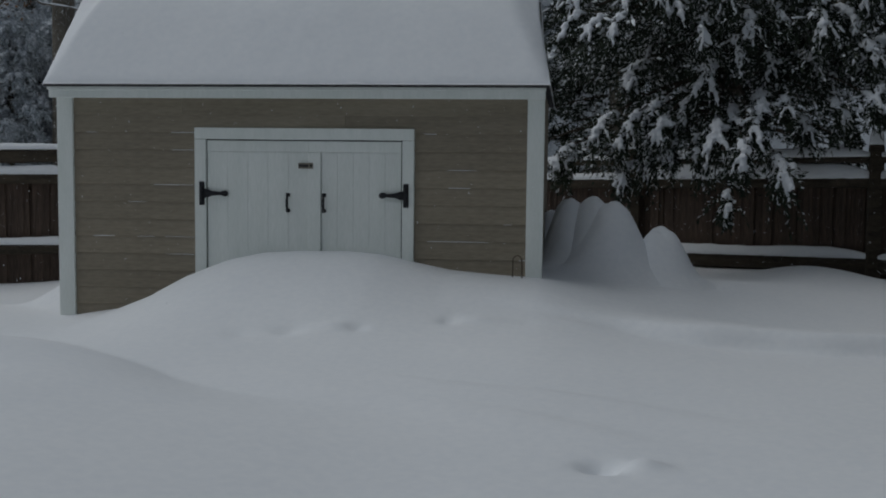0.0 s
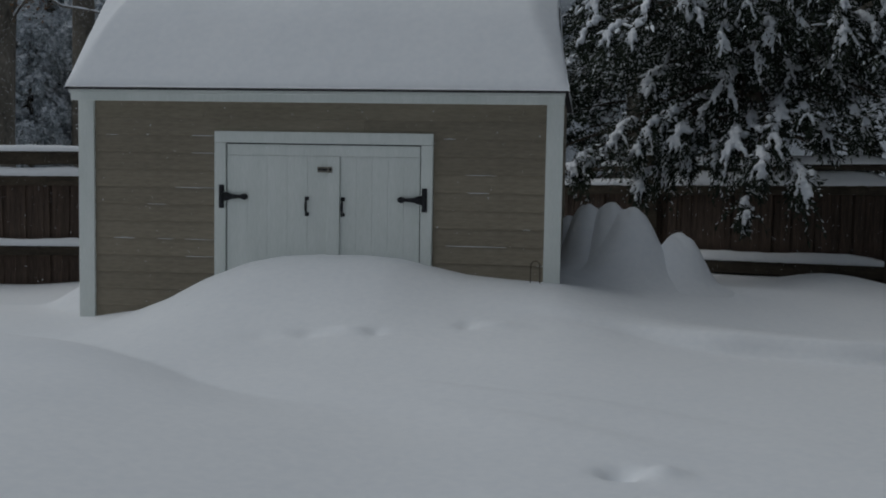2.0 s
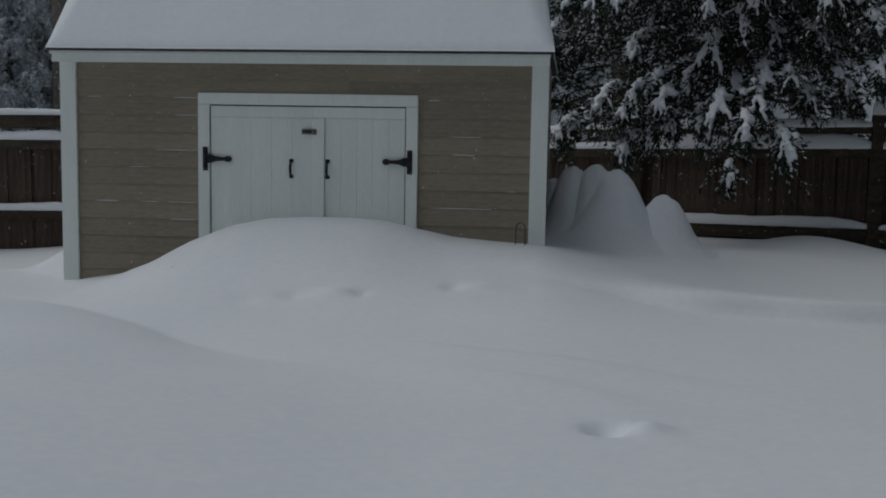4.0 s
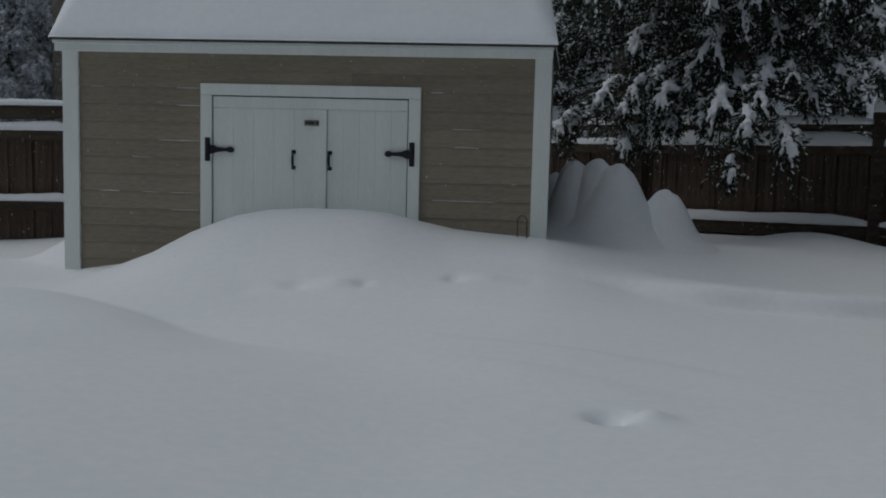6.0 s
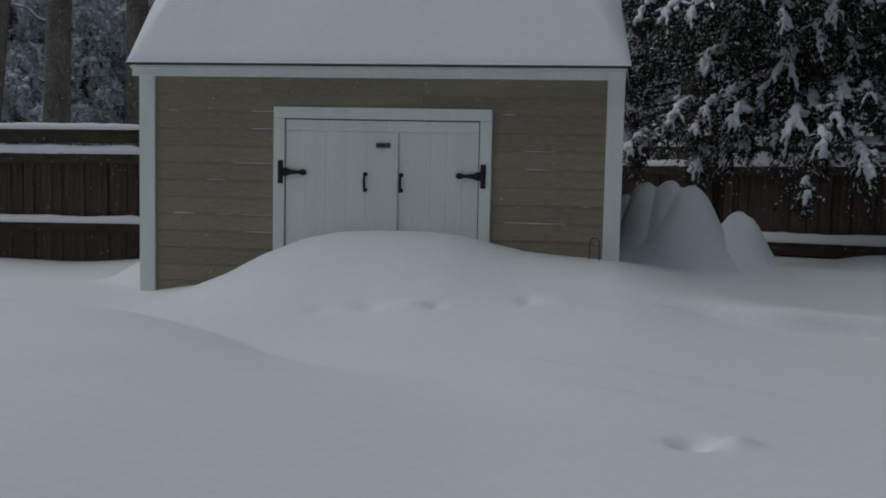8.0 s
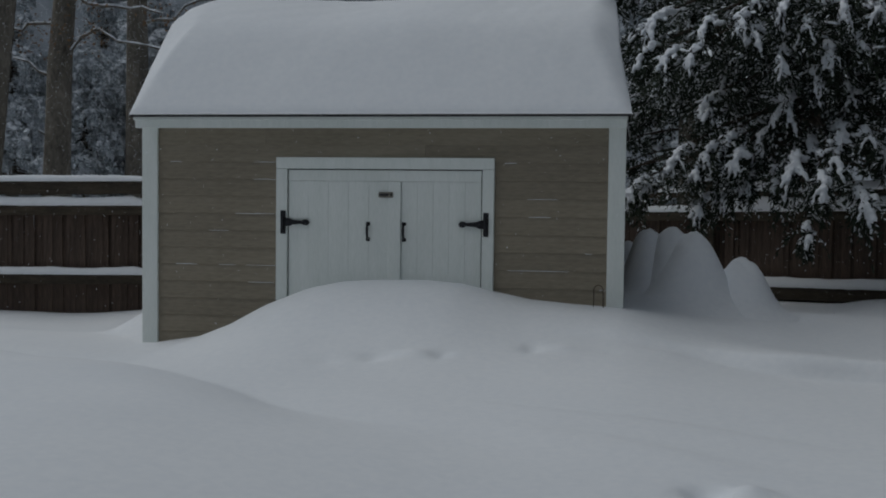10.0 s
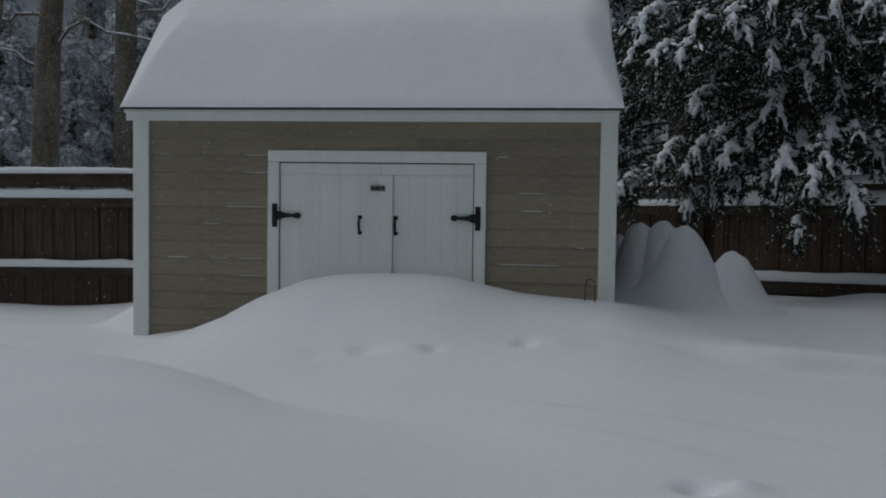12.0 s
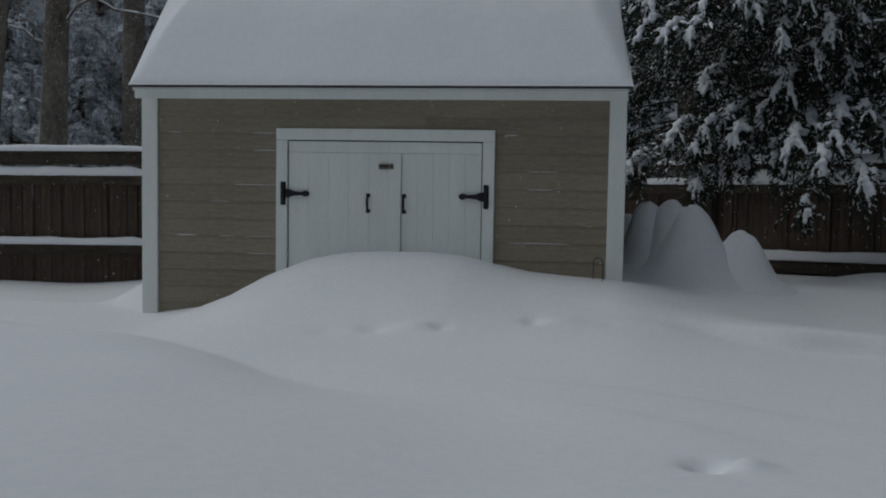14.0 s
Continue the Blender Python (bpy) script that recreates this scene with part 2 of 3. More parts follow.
def shed():
    s = thing("garden_shed", "taupe clapboard garden shed with white trim, half buried in snow", "shed")
    for dims in ((X0 + 0.03, X1 - 0.03, 0.012, 0.06), (X0, X0 + 0.03, 0.012, 2.44), (X1 - 0.03, X1, 0.012, 2.44), (X0 + 0.03, X1 - 0.03, 2.39, 2.44)):
        part("wall", box(*dims, 0, 2.3, 0), SIDING, s)
    for x in (X0 + 0.075, X1 - 0.075):
        prof = [(y, z - 0.02) for y, z in ROOF if 0 < y < 2.44]
        ring = [(0.012, 2.3), (0.012, 2.46)] + prof + [(2.44, 2.46), (2.44, 2.3)]
        n = len(ring)
        verts = [(x - 0.01, y, z) for y, z in ring] + [(x + 0.01, y, z) for y, z in ring]
        faces = [tuple(range(n))[::-1], tuple(range(n, 2 * n))] + [(i, (i + 1) % n, n + (i + 1) % n, n + i) for i in range(n)]
        part("gable", (verts, faces), SIDING, s)
    # roof deck, with the shingle edge showing under the snow
    n = len(ROOF)
    over = (0.05, -0.06, -0.06, -0.06, 0.05)
    verts = [(x + k * o, y, z + dz) for dz in (-0.016, 0.0) for x, k in ((X0, -1), (X1, 1)) for (y, z), o in zip(ROOF, over)]
    faces = []
    for i in range(n - 1):
        faces += [(i, i + 1, n + i + 1, n + i), (2 * n + i, 3 * n + i, 3 * n + i + 1, 2 * n + i + 1), (i, 2 * n + i, 2 * n + i + 1, i + 1), (n + i, n + i + 1, 3 * n + i + 1, 3 * n + i)]
    faces += [(0, n, 3 * n, 2 * n), (n - 1, 3 * n - 1, 4 * n - 1, 2 * n - 1)]
    part("roof", (verts, faces), SHINGLE, s, "dark shingle roof edge under the snow")
    part("fascia", box(X0 - 0.03, X1 + 0.02, -0.125, -0.10, 2.205, 2.28, 0.003), WHITE, s, "white painted fascia board")
    part("drip_edge", box(X0 - 0.035, X1 + 0.025, -0.150, -0.127, 2.262, 2.292, 0.003), WHITE, s)
    part("soffit", box(X0, X1, -0.10, 0.012, 2.215, 2.235, 0), WHITE, s)
    for a, b in ((X0 - 0.018, X0 + 0.108), (X1 - 0.108, X1 + 0.016)):
        part("corner_board", box(a, b, -0.028, 0.012, 0, 2.214, 0.004), WHITE, s, "white corner board")
    # door casing
    part("door_casing", box(-0.83, -0.742, -0.034, 0.012, 0.1, 1.905, 0.004), WHITE, s)
    part("door_casing", box(0.742, 0.83, -0.034, 0.012, 0.1, 1.905, 0.004), WHITE, s)
    part("door_casing", box(-0.83, 0.83, -0.036, 0.012, 1.9065, 1.992, 0.004), WHITE, s)
    # Iron-black sheet behind the leaves, standing for the shade in the door gaps.
    part("gap_dark_sheet", box(-0.742, 0.742, 0.004, 0.0118, 0.1, 1.9065, 0), IRON, s)
    for side, a, b in (("left", -0.733, 0.040), ("right", 0.0422, 0.733)):
        d = part("door", box(a, b, -0.008, 0.003, 0.12, 1.897, 0.002), WHITE, s, "white painted plank door leaf")
        n = 5
        edges = np.linspace(a if side == "left" else 0.138, b, n + 1)
        for i in range(n):
            part("plank", box(edges[i] + 0.0003, edges[i + 1] - 0.0003, -0.019 - 0.0006 * (i % 2), -0.008, 0.12, 1.813, 0.0007), WHITE, d)
        part("top_rail", box(a, 0.0418 if side == "left" else b, -0.0225, -0.008, 1.815, 1.897, 0.002), WHITE, d)
        if side == "right":
            part("meeting_stile", box(0.038, 0.134, -0.036, -0.0085, 0.12, 1.8145, 0.004), WHITE, d, "white meeting stile with grimy edge")
        hinge(d, -1 if side == "left" else 1, 0.772)
        pull(d, -0.117 if side == "left" else 0.157)
    latch(s)
    return s


def hinge(door, sign, x):
    """A black T hinge: plate on the casing, knuckle, and a strap that tapers to a spade."""
    z = 1.502
    plate = box(-0.02, 0.02, -0.0435, -0.0345, z - 0.088, z + 0.088, 0.003)
    knuckle = bmesh.new()
    bmesh.ops.create_cone(knuckle, cap_ends=True, segments=10, radius1=0.012, radius2=0.012, depth=0.10, matrix=Matrix.Translation((0, -0.047, z)))
    h = part("hinge", merge(plate, knuckle), IRON, door, "black iron T hinge dusted with snow")
    h.location.x = sign * x
    outline = [(0.012, 0.034), (0.05, 0.03), (0.07, 0.019), (0.13, 0.013), (0.148, 0.012), (0.158, 0.02), (0.18, 0.023), (0.198, 0.013), (0.203, 0.0)]
    ring = outline + [(a, -b) for a, b in outline[-2::-1]]
    n = len(ring)
    verts = [(-sign * a, yy, z + b) for yy in (-0.0265, -0.041) for a, b in ring]
    faces = [tuple(range(n)), tuple(range(n, 2 * n))[::-1]] + [(i, n + i, n + (i + 1) % n, (i + 1) % n) for i in range(n)]
    strap = part("strap", (verts, faces), IRON, h)
    for a in (0.045, 0.1, 0.18):
        bm = bmesh.new()
        bmesh.ops.create_uvsphere(bm, u_segments=8, v_segments=5, radius=0.007, matrix=Matrix.Translation((-sign * a, -0.041, z)))
        part("bolt", bm, IRON, h)


def pull(door, x):
    z = 1.44
    path = [(x, -0.027, z + 0.058), (x, -0.05, z + 0.045), (x, -0.06, z + 0.02), (x, -0.06, z - 0.02), (x, -0.05, z - 0.045), (x, -0.027, z - 0.058)]
    h = part("door_pull", tube(path, [0.007, 0.008, 0.01, 0.01, 0.008, 0.007], 8), IRON, door, "black iron bow handle", smooth=True)
    for e in (0.058, -0.058):
        part("end_plate", box(x - 0.016, x + 0.016, -0.029, -0.0195, z + e - 0.014, z + e + 0.014, 0.004), IRON, h)


def latch(s):
    z = 1.716
    l = part("slide_latch", box(-0.035, 0.078, -0.042, -0.0362, z - 0.022, z + 0.02, 0.003), BRASS, s, "weathered metal slide latch")
    part("bolt", tube([(-0.028, -0.046, z), (0.07, -0.046, z)], [0.008, 0.008], 8), IRON, l, smooth=True)
    part("staple", box(0.045, 0.06, -0.057, -0.042, z - 0.016, z + 0.014, 0.003), BRASS, l)


shed()


def roof_snow():
    """The thick blanket on the gambrel roof, thin at the eaves and the gable edges."""
    xs = np.concatenate([X0 - 0.06 + np.array([0, 0.012, 0.03, 0.06, 0.1]), np.linspace(X0 + 0.08, X1 - 0.08, 150), X1 + 0.06 - np.array([0.1, 0.06, 0.03, 0.012, 0])])
    ys = np.concatenate([[-0.168, -0.164, -0.155, -0.135], np.linspace(-0.10, 2.54, 80), [2.58, 2.61, 2.63]])
    gx, gy = np.meshgrid(xs, ys)
    deck = np.interp(gy, [p[0] for p in ROOF], [p[1] for p in ROOF])
    deck = np.where(gy < -0.17, 2.30 + (gy + 0.17) * 0.3, deck)
    depth = np.interp(gy, (-0.168, -0.13, 0.1, 0.35, 0.8, 1.22, 1.64, 2.1, 2.63), (0.0, 0.05, 0.13, 0.24, 0.33, 0.37, 0.33, 0.22, 0.0))
    for _ in range(22):
        depth[1:-1] = (depth[:-2] + 2 * depth[1:-1] + depth[2:]) / 4
        deck[4:-4] = (deck[3:-5] + 2 * deck[4:-4] + deck[5:-3]) / 4
    e = np.minimum(gx - xs[0], xs[-1] - gx)
    off = np.abs(gy - 1.22)
    wide = np.where(gx > 0, np.interp(off, (0.2, 0.95, 1.36), (0.16, 0.28, 0.08)), np.interp(off, (0.0, 0.5, 0.85, 1.1, 1.39), (0.24, 0.26, 0.27, 0.16, 0.03)))
    floor = np.where(gx > 0, np.interp(off, (0.7, 1.0, 1.36), (0.72, 0.30, 0.1)), np.interp(off, (0.3, 0.62, 0.76, 0.95, 1.36), (0.80, 0.77, 0.52, 0.16, 0.1)))
    t = np.clip(e / wide, 0, 1)
    bent = 1.5 * t - 0.5 * t ** 3
    flat = np.where(t < 0.85, t, t - (t - 0.85) ** 2 * 0.8)
    k = np.where(gx > 0, 1.0, smooth01(0.85, 0.35, off))
    round_off = floor + (1 - floor) * (k * bent + (1 - k) * flat)
    round_off = np.where(e < 1e-6, 0.0, round_off)
    z = deck + depth * round_off * (1 + 0.05 * wave(gx, gy, 2.0)) + 0.004 * wave(gx, gy, 14, 2)
    # the blanket sags a little towards the middle
    z -= 0.04 * np.exp(-(((gx + 0.5) / 0.7) ** 2)) * smooth01(0.2, 1.0, gy)
    # and draws in from the gables towards the ridge
    draw = 1 - np.interp(np.abs(gy - 1.22), (0, 0.9, 1.42), (0.09, 0.06, 0.0)) / 1.9
    mid = (X0 + X1) / 2
    draw = np.where(gx > mid, 1 - 1.6 * (1 - draw), 1 - 0.15 * (1 - draw))
    gx = mid + (gx - mid) * draw
    nx, ny = len(xs), len(ys)
    top = np.stack([gx, gy, z], -1).reshape(-1, 3)
    low = np.stack([gx, gy, deck - 0.006], -1).reshape(-1, 3)
    i = (np.arange(ny - 1)[:, None] * nx + np.arange(nx - 1)[None]).ravel()
    q = np.stack([i, i + 1, i + nx + 1, i + nx], -1)
    faces = q.tolist() + (q[:, ::-1] + nx * ny).tolist()
    rim = [k for k in range(nx)] + [r * nx + nx - 1 for r in range(1, ny)] + [(ny - 1) * nx + k for k in range(nx - 2, -1, -1)] + [r * nx for r in range(ny - 2, 0, -1)]
    faces += [(rim[k - 1], nx * ny + rim[k - 1], nx * ny + rim[k], rim[k])[::-1] for k in range(len(rim))]
    ob = part("roof_snow", (top.tolist() + low.tolist(), faces), SNOW, smooth=True)
    tagged(ob, "thick smooth blanket of snow on the shed roof", "snow")


roof_snow()


def shrub_mound(x, y, top, rx, ry, lean=0.0):
    """A snow-buried shrub: a steep rounded hump that flares into the drift."""
    h = top - float(terrain(x, y))
    verts, faces, rings, sides = [], [], 26, 40
    for r in range(rings + 1):
        q = r / rings
        for k in range(sides):
            a = 2 * math.pi * k / sides
            fx, fy = x + 2.3 * rx * q * math.cos(a), y + 2.3 * ry * q * math.sin(a)
            u = 2.3 * q
            f = math.exp(-((u / 1.0) ** 3.0)) * 0.74 + 0.26 * math.exp(-((u / 1.4) ** 2))
            lump = 1 + 0.15 * noise.noise(Vector((fx * 3.1, fy * 3.1, x))) + 0.05 * noise.noise(Vector((fx * 9, fy * 9, x))) + 0.02 * noise.noise(Vector((fx * 27, fy * 27, x)))
            z = float(terrain(fx, fy)) + h * f * lump - 0.02 * smooth01(0.7, 1.0, q)
            verts.append((fx + lean * f * f, fy, z))
    for r in range(rings):
        for k in range(sides):
            a, b = r * sides + k, r * sides + (k + 1) % sides
            faces.append((a, a + sides, b + sides, b))
    ob = part("snowy_shrub", (verts, faces), SNOW, smooth=True)
    tagged(ob, "shrub buried under a tall rounded hump of snow", "shrub", "snow-buried shrubs")


for m in ((2.15, 1.2, 1.455, 0.22, 0.34), (2.30, 1.08, 1.415, 0.31, 0.34), (1.98, 1.32, 1.45, 0.22, 0.36), (2.73, 1.12, 1.235, 0.225, 0.30), (1.80, 1.7, 1.33, 0.18, 0.28)):
    shrub_mound(*m)


def wire_hoop():
    x, y = 1.60, -0.10
    z = float(terrain(x, y)) - 0.05
    pts = [(x - 0.035, y, z), (x - 0.033, y, z + 0.15)] + [(x - 0.033 * math.cos(a), y, z + 0.17 + 0.04 * math.sin(a)) for a in np.linspace(0.2, 2.9, 9)] + [(x + 0.033, y, z + 0.15), (x + 0.036, y - 0.01, z)]
    ob = part("wire_hoop", tube(pts, [0.0045] * len(pts), 6), RUST, smooth=True)
    tagged(ob, "thin rusty wire garden hoop standing in the snow", "garden hoop")


wire_hoop()


# ---- the fence ----
def strip(p0, p1, w, h, z0, z1, n=60, seed=0.0, ragged=0.0):
    """A soft ridge of snow along a line."""
    p0, p1 = Vector(p0), Vector(p1)
    d = (p1 - p0).normalized()
    side = Vector((d.y, -d.x))
    sec = ((-0.5, 0.0), (-0.52, 0.35), (-0.42, 0.78), (-0.2, 0.97), (0, 1), (0.2, 0.97), (0.42, 0.78), (0.52, 0.35), (0.5, 0.0))
    verts, faces, m = [], [], len(sec)
    for i in range(n + 1):
        q = i / n
        p = p0.lerp(p1, q)
        hh = h * (0.92 + 0.22 * noise.noise(Vector((p.x * 1.7, seed, 0))) + 0.10 * noise.noise(Vector((p.x * 7, seed, 3)))) * min(1, 0.45 + 6 * min(q, 1 - q))
        for k, (a, b) in enumerate(sec):
            drop = ragged * noise.noise(Vector((p.x * 16, seed + k, 1))) if b == 0 else 0
            c = p + side * (a * w)
            verts.append((c.x, c.y, z0 + (z1 - z0) * q + hh * b + drop))
    for i in range(n):
        for k in range(m):
            a, b = i * m + k, i * m + (k + 1) % m
            faces.append((a, b, b + m, a + m))
    faces += [tuple(range(m)), tuple(range(n * m, n * m + m))[::-1]]
    return verts, faces


def beam(p0, p1, z, z1, w, h, seed, n=14):
    """A split rail: an uneven log with flats."""
    p0, p1 = Vector(p0), Vector(p1)
    d = (p1 - p0).normalized()
    side = Vector((d.y, -d.x))
    verts, faces, m = [], [], 7
    for i in range(n + 1):
        p = p0.lerp(p1, i / n)
        for k in range(m):
            a = 2 * math.pi * k / m + 0.4
            r = 1 + 0.18 * noise.noise(Vector((k * 1.3, i * 0.5, seed))) 
            c = p + side * (w * 0.5 * math.cos(a) * r)
            verts.append((c.x, c.y, z + (z1 - z) * i / n + 0.5 * h * math.sin(a) * r))
    for i in range(n):
        for k in range(m):
            a, b = i * m + k, i * m + (k + 1) % m
            faces.append((a, b, b + m, a + m))
    faces += [tuple(range(m))[::-1], tuple(range(n * m, n * m + m))]
    return verts, faces


def stake_mesh(seed):
    random.seed(seed)
    bm = box(-0.046, 0.046, -0.010, 0.010, 0.0, 1.0, 0, 0.004)
    me = bpy.data.meshes.new("stake")
    bm.to_mesh(me)
    bm.free()
    me.materials.append(STAKE)
    return me


STAKES = [stake_mesh(k) for k in range(4)]


def fence(stops, rails, top, seed, post_h=1.99, caps=True, lift=(0, 0, 0, 0, 0)):
    """Split rails between posts, with dark upright stakes close behind them. rails: top z, height, snow depth, raggedness. lift: how much higher the rails are at each post."""
    f = thing("split_rail_fence", "dark weathered split rail fence backed with upright stakes", "fence", (*stops[0], 0))
    off = Vector((*stops[0], 0))
    random.seed(seed)
    for i, (x, y) in enumerate(stops):
        p = part("post", box(-0.07, 0.07, -0.06, 0.06, 0, post_h + lift[i], 0.015, 0.006), RAIL, f, "weathered square fence post")
        p.location = Vector((x, y, 0)) - off
        if caps:
            v, q = [], []
            for r in range(7):
                for k in range(12):
                    a, t = 2 * math.pi * k / 12, r / 6
                    rr = 0.075 * math.cos(t * 1.5) ** 0.6
                    v.append((x + rr * math.cos(a), y + rr * math.sin(a), post_h + lift[i] + 0.16 * math.sin(t * 1.57)))
            for r in range(6):
                for k in range(12):
                    a, b = r * 12 + k, r * 12 + (k + 1) % 12
                    q.append((a, b, b + 12, a + 12))
            q += [tuple(range(12))[::-1], tuple(range(72, 84))]
            tagged(part("post_snow_cap", (v, q), SNOW, smooth=True), "small pointed cap of snow on a fence post", "snow", "fence post snow caps")
    for i in range(len(stops) - 1):
        a, b = Vector(stops[i]), Vector(stops[i + 1])
        d = (b - a).normalized()
        a2, b2 = a + d * 0.06, b - d * 0.06
        back = Vector((-d.y, d.x)) * (1 if d.x > 0 else -1)
        for k, (z, h, snow, rag) in enumerate(rails):
            v, q = beam(a2 - off.xy, b2 - off.xy, z + lift[i] - h / 2, z + lift[i + 1] - h / 2, 0.10, h, seed + 3 * i + k)
            part("rail", (v, q), RAIL, f, smooth=False)
            s = part("rail_snow", strip(a2, b2, 0.115, snow * (1 - 0.5 * (lift[i + 1] < -0.08)), z + lift[i] - 0.02, z + lift[i + 1] - 0.02, int(14 * (b - a).length) + 4, seed + i + 5 * k, rag), SNOW, smooth=True)
            tagged(s, "long soft ridge of snow on a fence rail", "snow", "snow on the fence rails")
        n = int((b - a).length / 0.062)
        ang = math.degrees(math.atan2(d.y, d.x))
        for k in range(n):
            p = a.lerp(b, (k + 0.5) / n) + back * (0.10 + random.uniform(0, 0.005))
            h = top + lift[i] + (lift[i + 1] - lift[i]) * k / n + random.uniform(-0.06, 0.03)
            m = pose(p.x - off.x, p.y - off.y, 0, random.uniform(-1, 1), random.uniform(-0.6, 0.6), ang + random.uniform(-1.2, 1.2)) @ Matrix.Diagonal((1.0, 1.0, h, 1))
            share("stake", STAKES[k % 4], f, m)
    return f


fence(((8.0, 2.0), (5.05, 3.51), (2.70, 4.57), (0.4, 5.5), (-1.9, 6.4)), ((1.865, 0.085, 0.105, 0.0), (1.645, 0.12, 0.165, 0.012), (0.83, 0.17, 0.115, 0.006)), 1.60, 3.0, 1.965, True, (0.05, 0.01, -0.04, -0.10, -0.12))
fence(((-8.8, 2.45), (-5.9, 2.65), (-3.0, 2.85), (-0.1, 3.05)), ((1.855, 0.16, 0.07, 0.0), (1.60, 0.12, 0.105, 0.014), (0.872, 0.12, 0.085, 0.004)), 1.60, 20.0, 1.84, False, (-0.06, -0.02, 0.01, 0.03))


# ---- trees ----
def ico(sub):
    bm = bmesh.new()
    bmesh.ops.create_icosphere(bm, subdivisions=sub, radius=1)
    v = np.array([q.co[:] for q in bm.verts])
    f = np.array([[w.index for w in q.verts] for q in bm.faces])
    bm.free()
    return v, f


CLUMPS = []
ICO = {k: ico(k) for k in (1, 2, 3)}


def blobs(items, sub):
    """Lumps of clinging snow: (centre, axis, length, width, thickness) each."""
    v0, f0 = ICO[sub]
    vs, fs = [], []
    for i, (c, ax, ln, w, th) in enumerate(items):
        ax = np.asarray(ax, float)
        ax = ax / (np.linalg.norm(ax) + 1e-9)
        sd = np.cross(ax, (0, 0, 1.0))
        sd = sd / (np.linalg.norm(sd) + 1e-6)
        up = np.cross(sd, ax)
        s = random.uniform(0, 9)
        lump = 1 + 0.16 * np.sin(4.1 * v0[:, 0] + s) * np.cos(3.7 * v0[:, 1] + 2 * s) + 0.12 * np.sin(6.3 * v0[:, 2] + 3.3 * v0[:, 0] + s) + 0.09 * np.sin(9.1 * v0[:, 0] + 7.7 * v0[:, 1] - s)
        a, b, u = v0[:, 0] * lump, v0[:, 1] * lump, v0[:, 2] * lump
        u = np.where(u < 0, u * 0.45, u)
        w2 = w * (1 - 0.45 * np.clip(a, -1, 1))
        p = np.asarray(c) + a[:, None] * ax * ln / 2 + (b * w2 / 2)[:, None] * sd + (u * th / 2)[:, None] * up
        vs.append(p)
        fs.append(f0 + i * len(v0))
    return np.concatenate(vs), np.concatenate(fs)


def leaves(starts, dirs, lengths, per, size, rng, hang=0.5):
    """Needle sprays along twigs: narrow blades to both sides, drooping."""
    n = len(starts)
    t = rng.random((n, per))
    p = starts[:, None] + dirs[:, None] * (t * lengths[:, None])[..., None]
    p[..., 2] -= 0.35 * lengths[:, None] * t ** 2
    p = p.reshape(-1, 3)
    d = np.repeat(dirs, per, 0) + rng.normal(0, 0.65, (n * per, 3))
    d[:, 2] -= hang * rng.random(n * per)
    d /= np.linalg.norm(d, axis=1)[:, None]
    sd = np.cross(d, rng.normal(0, 1, d.shape))
    sd /= np.linalg.norm(sd, axis=1)[:, None] + 1e-9
    ln = size * rng.uniform(0.6, 1.5, (n * per, 1))
    w = ln * rng.uniform(0.10, 0.19, (n * per, 1))
    v = np.stack([p - sd * w * 0.4, p + d * ln * 0.55 - sd * w, p + d * ln, p + d * ln * 0.55 + sd * w], 1).reshape(-1, 3)
    return v, np.arange(len(v)).reshape(-1, 4)


